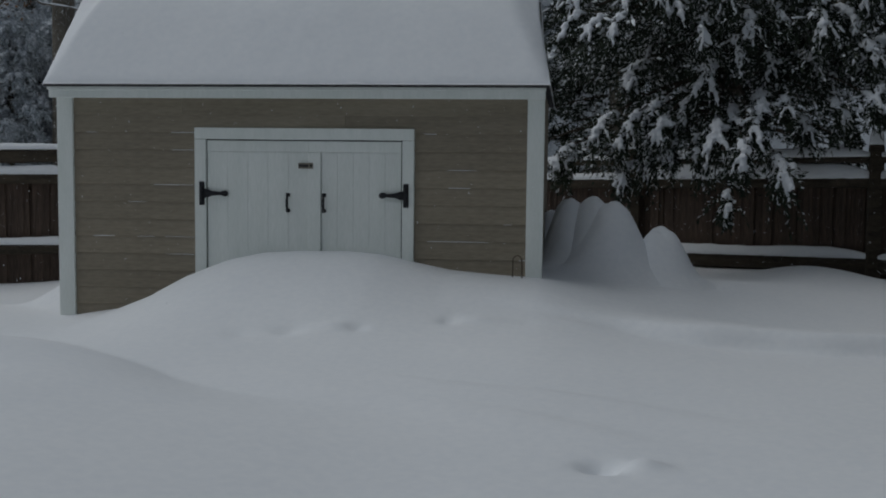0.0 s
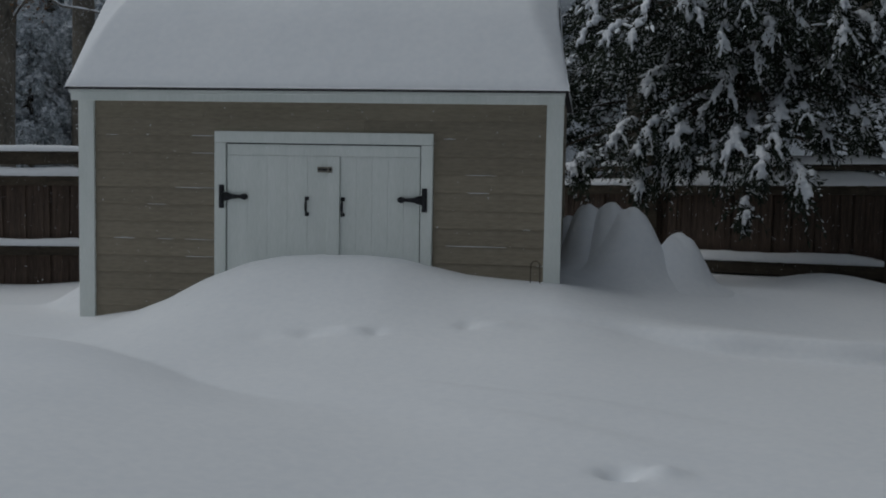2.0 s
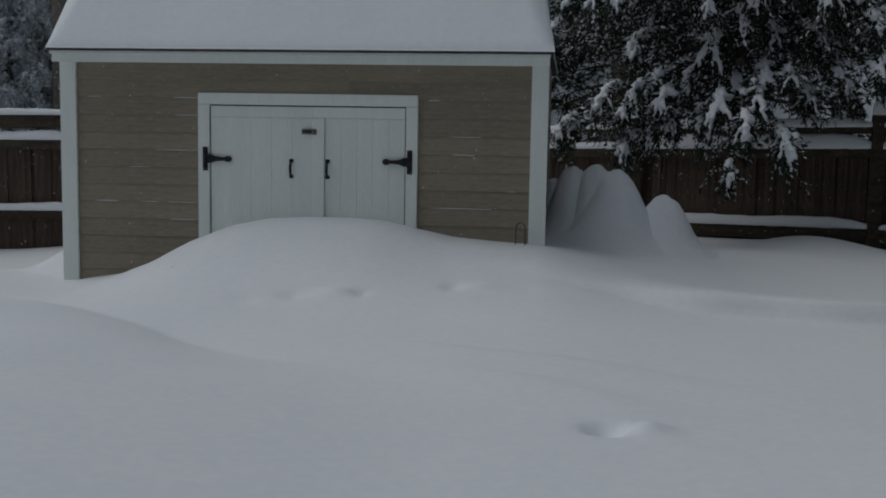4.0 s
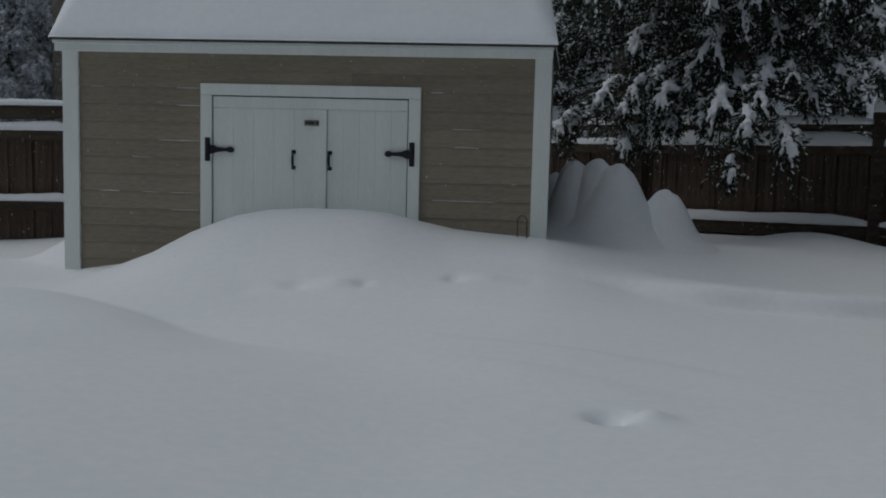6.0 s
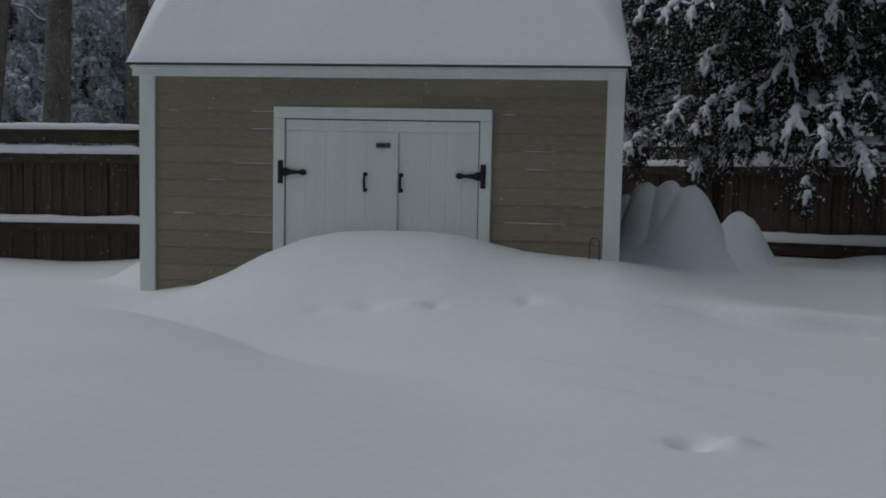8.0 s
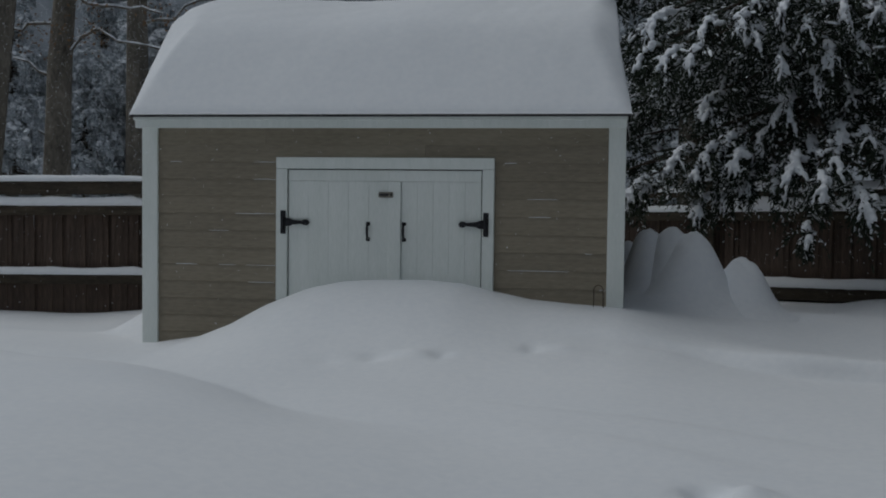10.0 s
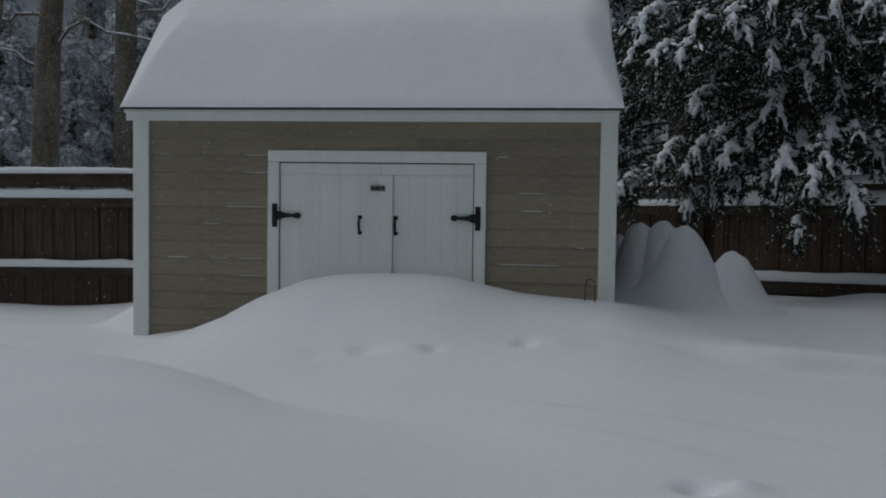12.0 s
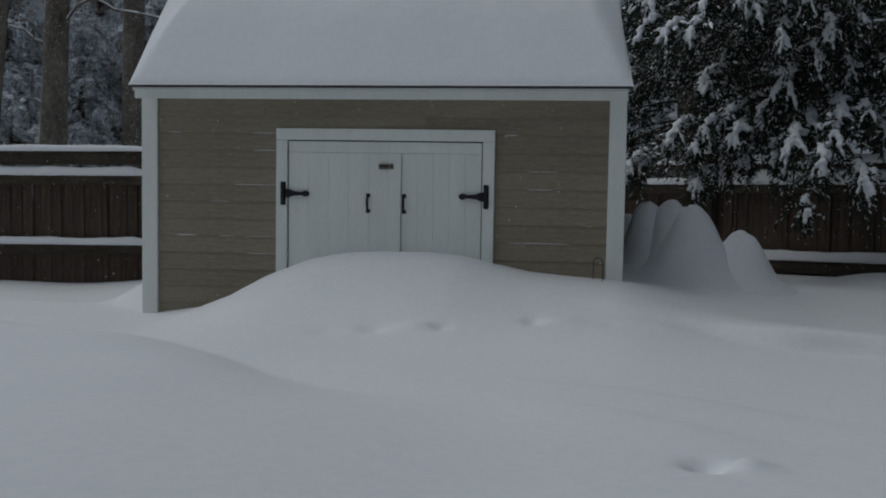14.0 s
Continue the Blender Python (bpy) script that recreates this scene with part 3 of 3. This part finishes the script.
def conifer(base, height, spread, tips, count, sprays, per, size, seed, low=1.2, needle=NEEDLE, dabs=0.5, heap=1.0, label="", sub=2, named_snow=True, reach=(0.35, 0.85), frost=0.3, dab=1.0):
    """A drooping evergreen: trunk, limbs, needle crown and the snow that it carries. tips: limb ends that are known; the rest is random."""
    rng = np.random.default_rng(seed)
    random.seed(seed)
    base = np.array(base, float)
    tree = thing("evergreen_tree", label or "dark drooping evergreen tree heavily loaded with snow", "tree", base.tolist(), "evergreen trees")
    zs = np.linspace(0, height, 9)
    part("trunk", tube([(0.04 * math.sin(z), 0.04 * math.cos(1.3 * z), z) for z in zs], [0.16 * (1 - z / height) ** 0.8 * height / 8 + 0.01 for z in zs], 10, 0.2), BARK, tree, smooth=True)
    ends = [(np.array(t) - base, True) for t in tips]
    for _ in range(count):
        z = low + (height - low) * rng.random() ** 1.2
        a = rng.uniform(0, 2 * math.pi)
        r = spread * (1 - 0.8 * (z - low) / (height - low)) * rng.uniform(*reach)
        ends.append((np.array([r * math.cos(a), r * math.sin(a), z]), False))
    limbs, st, di, le, fine = [], [], [], [], []
    for e, known in ends:
        r = float(np.hypot(e[0], e[1]))
        out = np.array([e[0], e[1], 0]) / (r + 1e-6)
        sd = np.array([-out[1], out[0], 0])
        root = np.array([0, 0, min(e[2] + 0.25 * r, height - 0.2)])
        mid = root * 0.5 + e * 0.5 + np.array([0, 0, 0.10 * r])
        q = np.linspace(0, 1, 7)[:, None]
        path = (1 - q) ** 2 * root + 2 * q * (1 - q) * mid + q ** 2 * e
        limbs.append(tube(path.tolist(), [0.028 * (1 - 0.85 * k / 6) * (0.6 + 0.25 * r) for k in range(7)], 5))
        m = int(sprays * (0.9 if known else 1.0))
        s = (0.95 if known else 1.0) - 0.8 * rng.random(m) ** 1.3
        p = (1 - s)[:, None] ** 2 * root + 2 * (s * (1 - s))[:, None] * mid + (s ** 2)[:, None] * e
        p += rng.normal(0, 0.03, p.shape)
        k = rng.normal(0, 0.85, m)
        d = out * 0.55 + k[:, None] * sd + np.array([0, 0, -0.45]) + rng.normal(0, 0.18, (m, 3))
        d /= np.linalg.norm(d, axis=1)[:, None]
        ln = rng.uniform(0.16, 0.42, m) * (0.75 + 0.2 * r)
        if e[2] < 2.45:
            near = rng.random(m) < (s - 0.55) * 2.2
            p, d, ln, m = p[near], d[near], ln[near] * 0.6, int(near.sum())
        st.append(p), di.append(d), le.append(ln)
        # heaped snow at the end of the limb, running out into drooping fingers
        big = []
        if known or rng.random() < heap * 0.35:
            sc = (0.74 if known else 0.6) * rng.uniform(0.75, 1.2) * (0.8 if e[2] < 2.0 else 1.0)
            big.append((e + np.array([0, 0, 0.02]) - out * 0.08, out * 0.8 + np.array([0, 0, -0.4]), 0.30 * sc, 0.19 * sc, 0.14 * sc))
            big.append((e - out * 0.28 * sc + np.array([0, 0, 0.08]), out + np.array([0, 0, -0.15]), 0.34 * sc, 0.13 * sc, 0.10 * sc))
            big.append((e + sd * rng.uniform(-0.12, 0.12) - out * 0.12, out + sd * rng.uniform(-1, 1) + np.array([0, 0, -0.3]), 0.26 * sc, 0.15 * sc, 0.11 * sc))
            for f in range(rng.integers(5, 8)):
                g = out * rng.uniform(0.1, 0.6) + sd * rng.uniform(-0.6, 0.6) + np.array([0, 0, -rng.uniform(0.5, 1.2)])
                g /= np.linalg.norm(g)
                lf, c, wd = sc * rng.uniform(0.09, 0.18), e + g * 0.06 * sc, sc * rng.uniform(0.05, 0.10)
                for _ in range(rng.integers(2, 4)):
                    big.append((c + g * lf * 0.5, g, lf * 1.25, wd, wd * 0.85))
                    c = c + g * lf * 0.8
                    g = g + np.array([0, 0, -0.5]) + rng.normal(0, 0.12, 3)
                    g /= np.linalg.norm(g)
                    wd *= 0.78
                g = c - e
                lf = float(np.linalg.norm(g))
                g = g / lf
                st.append(np.repeat(e[None] - 0.03 * g + out * -0.05, 6, 0)), di.append(np.repeat(g[None], 6, 0) + rng.normal(0, 0.22, (6, 3))), le.append(np.full(6, lf * 1.2))
            if known and named_snow:
                ob = part("snow_clump", blobs([(c + base, *w) for c, *w in big], 2), CLUMP, smooth=True)
                CLUMPS.append(ob)
                tagged(ob, "drooping clump of snow on an evergreen bough", "snow", "snow clumps on the boughs")
                big = []
        fine += big
        for j in np.nonzero(rng.random(m) < dabs)[0]:
            w = dab * rng.uniform(0.022, 0.06)
            fine.append((p[j] + d[j] * ln[j] * rng.uniform(0.2, 0.8) + np.array([0, 0, -0.02]), d[j], ln[j] * rng.uniform(0.25, 0.6), w, w * 0.7))
    if named_snow:
        for l in limbs:
            part("limb", l, TWIG, tree)
    else:
        tagged(part("limb_tangle", cat(*limbs), TWIG, tree), kind="stuff")
    v, f = leaves(np.concatenate(st), np.concatenate(di), np.concatenate(le), per, size, rng)
    part("crown", (v, f), needle, tree)
    if frost:
        up = np.concatenate(st) + np.array([0, 0, 0.012])
        v, f = leaves(up, np.concatenate(di), np.concatenate(le), max(1, int(per * frost)), size * 0.8, rng, 0.1)
        part("pale_needles", (v, f), CLUMP, tree, "needles coated white with snow")
    if fine:
        ob = part("bough_snow", blobs([(c + base, *w) for c, *w in fine], sub), CLUMP, smooth=True)
        tagged(ob, "countless small dabs of snow on evergreen twigs", "snow", kind="stuff")
    return tree


TIPS = ((2.36, 2.6, 3.1), (2.14, 2.7, 3.09), (1.93, 2.9, 3.15), (2.84, 2.8, 3.46), (3.18, 2.7, 3.1), (3.43, 2.7, 3.38), (3.67, 2.8, 3.14), (3.91, 2.8, 3.25),
        (4.08, 2.8, 3.54), (4.29, 2.6, 3.15), (3.3, 3.0, 2.69), (3.81, 2.9, 2.41), (3.55, 2.3, 1.88), (3.94, 2.5, 1.74), (3.41, 2.3, 1.42), (4.28, 3.2, 2.19),
        (2.45, 2.9, 2.03), (2.78, 3.1, 2.32), (2.82, 2.8, 2.13), (1.94, 3.4, 1.78), (2.49, 2.9, 1.68), (3.09, 3.2, 2.33), (3.55, 3.0, 2.25), (4.31, 3.1, 2.78), (2.58, 3.5, 2.73), (3.0, 3.0, 3.68),
        (4.80, 2.6, 2.36), (4.78, 2.7, 2.85), (2.96, 2.8, 3.33), (3.35, 2.7, 2.10), (3.18, 2.9, 1.96), (2.27, 3.1, 2.17), (2.55, 2.9, 2.19), (3.69, 2.6, 2.15), (4.03, 2.8, 2.34), (4.55, 2.9, 2.31), (4.68, 2.8, 3.54), (2.50, 2.9, 3.42), (3.25, 2.7, 3.62), (3.77, 2.8, 3.61), (4.28, 2.7, 3.40), (1.83, 3.4, 1.85), (2.94, 3.0, 1.91), (2.74, 3.2, 1.85), (3.56, 2.9, 2.92), (4.61, 2.9, 3.21), (2.03, 3.2, 3.52), (3.92, 3.1, 2.77))
big_tree = conifer((3.75, 5.0, 0.0), 11.0, 2.7, TIPS, 230, 52, 26, 0.05, 11, low=2.7, dabs=0.3, heap=0.5, frost=0.24)
conifer((6.4, 5.0, 0.0), 11.5, 2.6, ((4.79, 2.6, 2.45), (4.85, 3.0, 2.92), (5.3, 2.9, 2.5)), 170, 44, 24, 0.05, 12, low=2.9, dabs=0.25, heap=0.5, frost=0.2)
for path in (((4.15, 3.6, 3.2), (4.5, 3.2, 3.3), (4.8, 2.9, 3.5), (5.3, 2.6, 3.75)), ((2.9, 3.9, 3.35), (2.4, 3.4, 3.3), (1.95, 3.1, 3.22))):
    part("limb", tube([(x - 3.75, y - 5.0, z) for x, y, z in path], [0.03, 0.026, 0.02, 0.012][:len(path)], 6, 0.2), BARK, big_tree, "bare dead limb")
conifer((0.5, 8.6, 0.0), 8.0, 2.6, (), 80, 26, 12, 0.09, 13, low=1.2, dabs=0.3, heap=0.8, sub=1, named_snow=False)
conifer((2.7, 8.8, 0.0), 9.5, 2.5, (), 110, 28, 14, 0.09, 20, low=1.4, dabs=0.2, heap=0.6, sub=1, named_snow=False, frost=0.15)
conifer((4.6, 9.0, 0.0), 9.0, 2.8, (), 90, 26, 12, 0.10, 14, low=1.0, dabs=0.2, heap=0.6, sub=1, named_snow=False)
conifer((8.3, 8.5, 0.0), 9.0, 2.8, (), 70, 24, 12, 0.10, 15, low=1.0, dabs=0.2, heap=0.6, sub=1, named_snow=False)
# Unseen trees added past the right edge to shade that side of the yard.
for x, y, k in ((9.3, 4.6, 16), (7.9, 1.2, 17), (6.9, -1.6, 18), (6.3, -4.6, 19)):
    conifer((x, y, 0.0), 13.0, 2.9, (), 150, 22, 11, 0.18, k, low=0.8, dabs=0.1, heap=0.3, sub=1, named_snow=False, frost=0.1)
# Snowy far trees, with distance haze put into their needle colour.
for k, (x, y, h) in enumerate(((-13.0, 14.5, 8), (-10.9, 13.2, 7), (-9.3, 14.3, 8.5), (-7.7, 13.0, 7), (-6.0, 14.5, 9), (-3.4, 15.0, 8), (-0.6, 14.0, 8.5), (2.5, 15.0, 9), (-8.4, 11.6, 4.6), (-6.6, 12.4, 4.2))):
    conifer((x, y, 0.0), h, 1.9, (), 120, 20, 14, 0.09, 30 + k, low=0.6, needle=HAZED_FROST, dabs=0.8, heap=3.0, frost=1.2, dab=3.0, sub=1, named_snow=False, label="far snow-frosted evergreen tree, its needle colour paled for haze")


def weld_clumps():
    """Grow the lumps of each clump into one body with a soft, uneven skin."""
    for ob in CLUMPS:
        r = ob.modifiers.new("weld", "REMESH")
        r.mode, r.voxel_size = "VOXEL", 0.014
    graph = bpy.context.evaluated_depsgraph_get()
    for ob in CLUMPS:
        me = bpy.data.meshes.new_from_object(ob.evaluated_get(graph))
        ob.modifiers.clear()
        co = np.empty(len(me.vertices) * 3)
        me.vertices.foreach_get("co", co)
        co = co.reshape(-1, 3)
        k = 0.010 * np.sin(31 * co[:, 0] + 17 * co[:, 2]) * np.sin(27 * co[:, 1] + 23 * co[:, 2]) + 0.009 * np.sin(71 * co[:, 0] - 53 * co[:, 1]) * np.sin(67 * co[:, 2] + 40 * co[:, 0])
        nor = np.empty(len(me.vertices) * 3)
        me.vertices.foreach_get("normal", nor)
        me.vertices.foreach_set("co", (co + k[:, None] * nor.reshape(-1, 3)).ravel())
        me.polygons.foreach_set("use_smooth", [True] * len(me.polygons))
        me.update()
        ob.data = me


weld_clumps()


def bare_tree(path, r0, r1, branches, seed, leafy=(), label=""):
    random.seed(seed)
    o = Vector(path[0])
    t = thing("bare_tree", label or "tall bare grey-brown tree with snow along its branches", "tree", o, "bare trees")
    n = len(path)
    part("trunk", tube([Vector(p) - o for p in path], [r0 + (r1 - r0) * k / (n - 1) for k in range(n)], 14, 0.12), BARK, t, smooth=True)
    snow = []
    for b in branches:
        m = len(b)
        part("branch", tube([Vector(p) - o for p in b], [0.032 * (1 - 0.8 * k / (m - 1)) for k in range(m)], 6, 0.1), BARK, t, smooth=True)
        for p, q in zip(b[:-1], b[1:]):
            p, q = Vector(p), Vector(q)
            c = (p + q) / 2 + Vector((0, -0.01, 0.022))
            snow.append((np.array(c), np.array(q - p), (q - p).length * 1.1, 0.042, 0.036))
    if snow:
        tagged(part("branch_snow", blobs(snow, 2), CLUMP, smooth=True), "thin line of snow along bare branches", "snow", kind="stuff")
    if leafy:
        vs = []
        for c in leafy:
            for _ in range(60):
                p = Vector(c) - o + Vector([random.gauss(0, 0.2) for _ in range(3)])
                a, b = Vector([random.gauss(0, 1) for _ in range(3)]).normalized() * 0.035, Vector([random.gauss(0, 1) for _ in range(3)]).normalized() * 0.02
                vs += [p - a, p - b, p + a, p + b]
        part("leaves", (vs, [(4 * k, 4 * k + 1, 4 * k + 2, 4 * k + 3) for k in range(len(vs) // 4)]), OAKLEAF, t, "withered brown leaves")


def zig(a, b, n=5, w=0.12):
    a, b = Vector(a), Vector(b)
    return [a.lerp(b, k / n) + (Vector([random.uniform(-w, w) for _ in range(3)]) if 0 < k < n else Vector()) for k in range(n + 1)]


random.seed(5)
bare_tree([(-7.62, 9, 0), (-7.58, 9, 1.2), (-7.55, 9, 2.4), (-7.5, 9, 3.8), (-7.38, 9, 5.2), (-7.3, 9.1, 8), (-7.2, 9.2, 11)], 0.27, 0.12,
          [[(-7.4, 9, 3.95), (-7.1, 8.95, 4.28), (-6.77, 8.9, 4.42), (-6.4, 8.85, 4.2), (-5.9, 8.8, 4.12), (-5.3, 8.8, 3.98)],
           [(-7.65, 9, 3.66), (-7.85, 8.95, 3.74), (-8.02, 8.95, 3.9), (-8.3, 8.95, 3.96)],
           zig((-7.4, 9, 4.5), (-8.7, 8.8, 4.42), 7, 0.06), zig((-7.4, 9, 5.0), (-5.6, 8.8, 4.62), 8, 0.08), zig((-7.6, 9, 2.6), (-7.75, 8.75, 2.75), 2, 0.03)], 8,
          ((-7.45, 8.7, 4.3), (-6.85, 8.8, 4.28), (-6.9, 8.8, 4.7), (-5.6, 8.8, 4.6), (-8.2, 8.8, 4.4)))
bare_tree([(-7.3, 11.5, 0), (-7.28, 11.5, 2.5), (-7.3, 11.5, 5), (-7.25, 11.5, 11)], 0.27, 0.15, [zig((-7.3, 11.5, 4.9), (-5.6, 11.3, 5.3))], 9)
bare_tree([(-8.42, 8.0, 0), (-8.15, 8.0, 2.4), (-7.87, 8.0, 4.7), (-7.3, 8.2, 10)], 0.22, 0.13, [], 10, label="dark bare leaning tree trunk in the yard's woods")
bare_tree([(-4.9, 12.5, 0), (-4.9, 12.5, 4), (-4.8, 12.5, 11)], 0.2, 0.12, [], 12)


def backdrop():
    """A far wall of snowy woods that closes the view."""
    verts, faces, n = [], [], 48
    # The unseen sides and back of the ring are added to block low skylight.
    for k in range(n + 1):
        a = 2 * math.pi * k / n
        top = 14 + 1.5 * noise.noise(Vector((k * 0.6, 0, 0)))
        verts += [(32 * math.cos(a), -4 + 34 * math.sin(a), -1), (32 * math.cos(a), -4 + 34 * math.sin(a), top)]
    for k in range(n):
        faces.append((2 * k, 2 * k + 1, 2 * k + 3, 2 * k + 2))
    tagged(part("backdrop", (verts, faces), WOODS), "distant grey snowy woods, ring continued unseen to block low light", "woods", kind="structure")


backdrop()

def flake_material():
    """Thin ice crystals, lit from both sides."""
    m = bpy.data.materials.new("snowflake")
    m.use_nodes = True
    n, l = m.node_tree.nodes, m.node_tree.links
    n.clear()
    out, both = n.new("ShaderNodeOutputMaterial"), n.new("ShaderNodeMixShader")
    a, b = n.new("ShaderNodeBsdfDiffuse"), n.new("ShaderNodeBsdfTranslucent")
    for q in (a, b):
        q.inputs[0].default_value = (0.93, 0.95, 0.97, 1)
    both.inputs[0].default_value = 0.5
    l.new(a.outputs[0], both.inputs[1]), l.new(b.outputs[0], both.inputs[2]), l.new(both.outputs[0], out.inputs[0])
    return m


FLAKE = flake_material()


def falling_snow(count, xr, yr, zr, r0, r1, seed, label):
    """Flakes in the air: small flattened crystals of six corners."""
    rng = np.random.default_rng(seed)
    c = np.stack([rng.uniform(*xr, count), rng.uniform(*yr, count), rng.uniform(*zr, count)], 1)
    inside = (c[:, 0] > X0 - 0.1) & (c[:, 0] < X1 + 0.1) & (c[:, 1] > -0.2) & (c[:, 1] < 2.7)
    c = c[~inside & (c[:, 2] > terrain(c[:, 0], c[:, 1]) + 0.05)]
    o = np.array([(1, 0, 0), (-1, 0, 0), (0, 1, 0), (0, -1, 0), (0, 0, 1.3), (0, 0, -1.3)])
    f = np.array([(0, 2, 4), (2, 1, 4), (1, 3, 4), (3, 0, 4), (2, 0, 5), (1, 2, 5), (3, 1, 5), (0, 3, 5)])
    r = r0 + (r1 - r0) * rng.random(len(c)) ** 3
    v = (c[:, None] + o[None] * r[:, None, None] + rng.normal(0, 0.25, (len(c), 6, 3)) * r[:, None, None]).reshape(-1, 3)
    q = (f[None] + 6 * np.arange(len(c))[:, None, None]).reshape(-1, 3)
    tagged(part("falling_snow", (v, q), FLAKE), label, "snowflakes", kind="stuff")


falling_snow(8000, (-4.5, 6.5), (-2.5, 4.0), (0.9, 4.3), 0.0013, 0.0036, 77, "scattered white snowflakes falling through the air over the yard")
# Far flakes made dense and coarse so that they veil the woods like haze.
falling_snow(40000, (-12.0, 4.0), (5.5, 12.5), (0.5, 6.0), 0.0035, 0.007, 78, "dense far snowflakes before the woods, added to act as haze")

# ---- siding boards ----
def siding():
    wall = bpy.data.objects["wall"]
    shapes = {}

    def board(length):
        key = round(length, 3)
        if key not in shapes:
            prof = ((0.012, 0.0), (-0.0095, 0.0), (-0.011, 0.004), (-0.002, 0.131), (0.012, 0.131))
            m = len(prof)
            verts = [(x, y, z) for x in (0, length) for y, z in prof]
            faces = [tuple(range(m))[::-1], tuple(range(m, 2 * m))] + [(i, (i + 1) % m, m + (i + 1) % m, m + i) for i in range(m)]
            me = bpy.data.meshes.new("siding_board")
            me.from_pydata(verts, [], faces)
            me.materials.append(SIDING)
            shapes[key] = me
        return shapes[key]

    step, z = 0.131, 2.085
    rng, ledges = random.Random(4), []
    row = 0
    while z > 0.3:
        if z > 1.985:
            spans = ((X0 + 0.109, -0.93 + 0.02 * row), (-0.928 + 0.02 * row, X1 - 0.109))
        elif z + 0.127 > 1.995:
            spans = ((X0 + 0.109, 0.31), (0.312, X1 - 0.109))
        else:
            spans = ((X0 + 0.109, -0.832), (0.832, X1 - 0.109))
        for a, b in spans:
            if 0.9 < z < 1.95:
                x = a + rng.uniform(0, 0.4)
                while x < b - 0.05:
                    w = min(rng.uniform(0.05, 0.45), b - x)
                    if rng.random() < 0.4:
                        h = rng.uniform(0.001, 0.0035)
                        ledges.append(((x, x + w), z + 0.1315, h))
                    x += w + rng.uniform(0.02, 0.4)
            share("siding_board", board(b - a), wall, pose(a, 0, z))
        z -= step
        row += 1
    lines = []
    for (x0, x1), z, h in ledges:
        v = [(x, y, zz) for x in (x0, (x0 + x1) / 2, x1) for y, zz in ((-0.002, z - 0.001), (-0.0125, z - 0.001), (-0.0115, z + h * (0.4 if x != (x0 + x1) / 2 else 1)), (-0.002, z + h * (0.4 if x != (x0 + x1) / 2 else 1.2)))]
        q = [(k, k + 4, (k + 1) % 4 + 4 + (k // 4) * 4, (k + 1) % 4 + (k // 4) * 4) for k in range(4)] + [(4 + k, 8 + k, 8 + (k + 1) % 4, 4 + (k + 1) % 4) for k in range(4)] + [(0, 1, 2, 3), (8, 11, 10, 9)]
        lines.append((v, q))
    tagged(part("siding_snow", cat(*lines), CLUMP), "thin lines of snow caught on siding laps", "snow", kind="stuff")


siding()
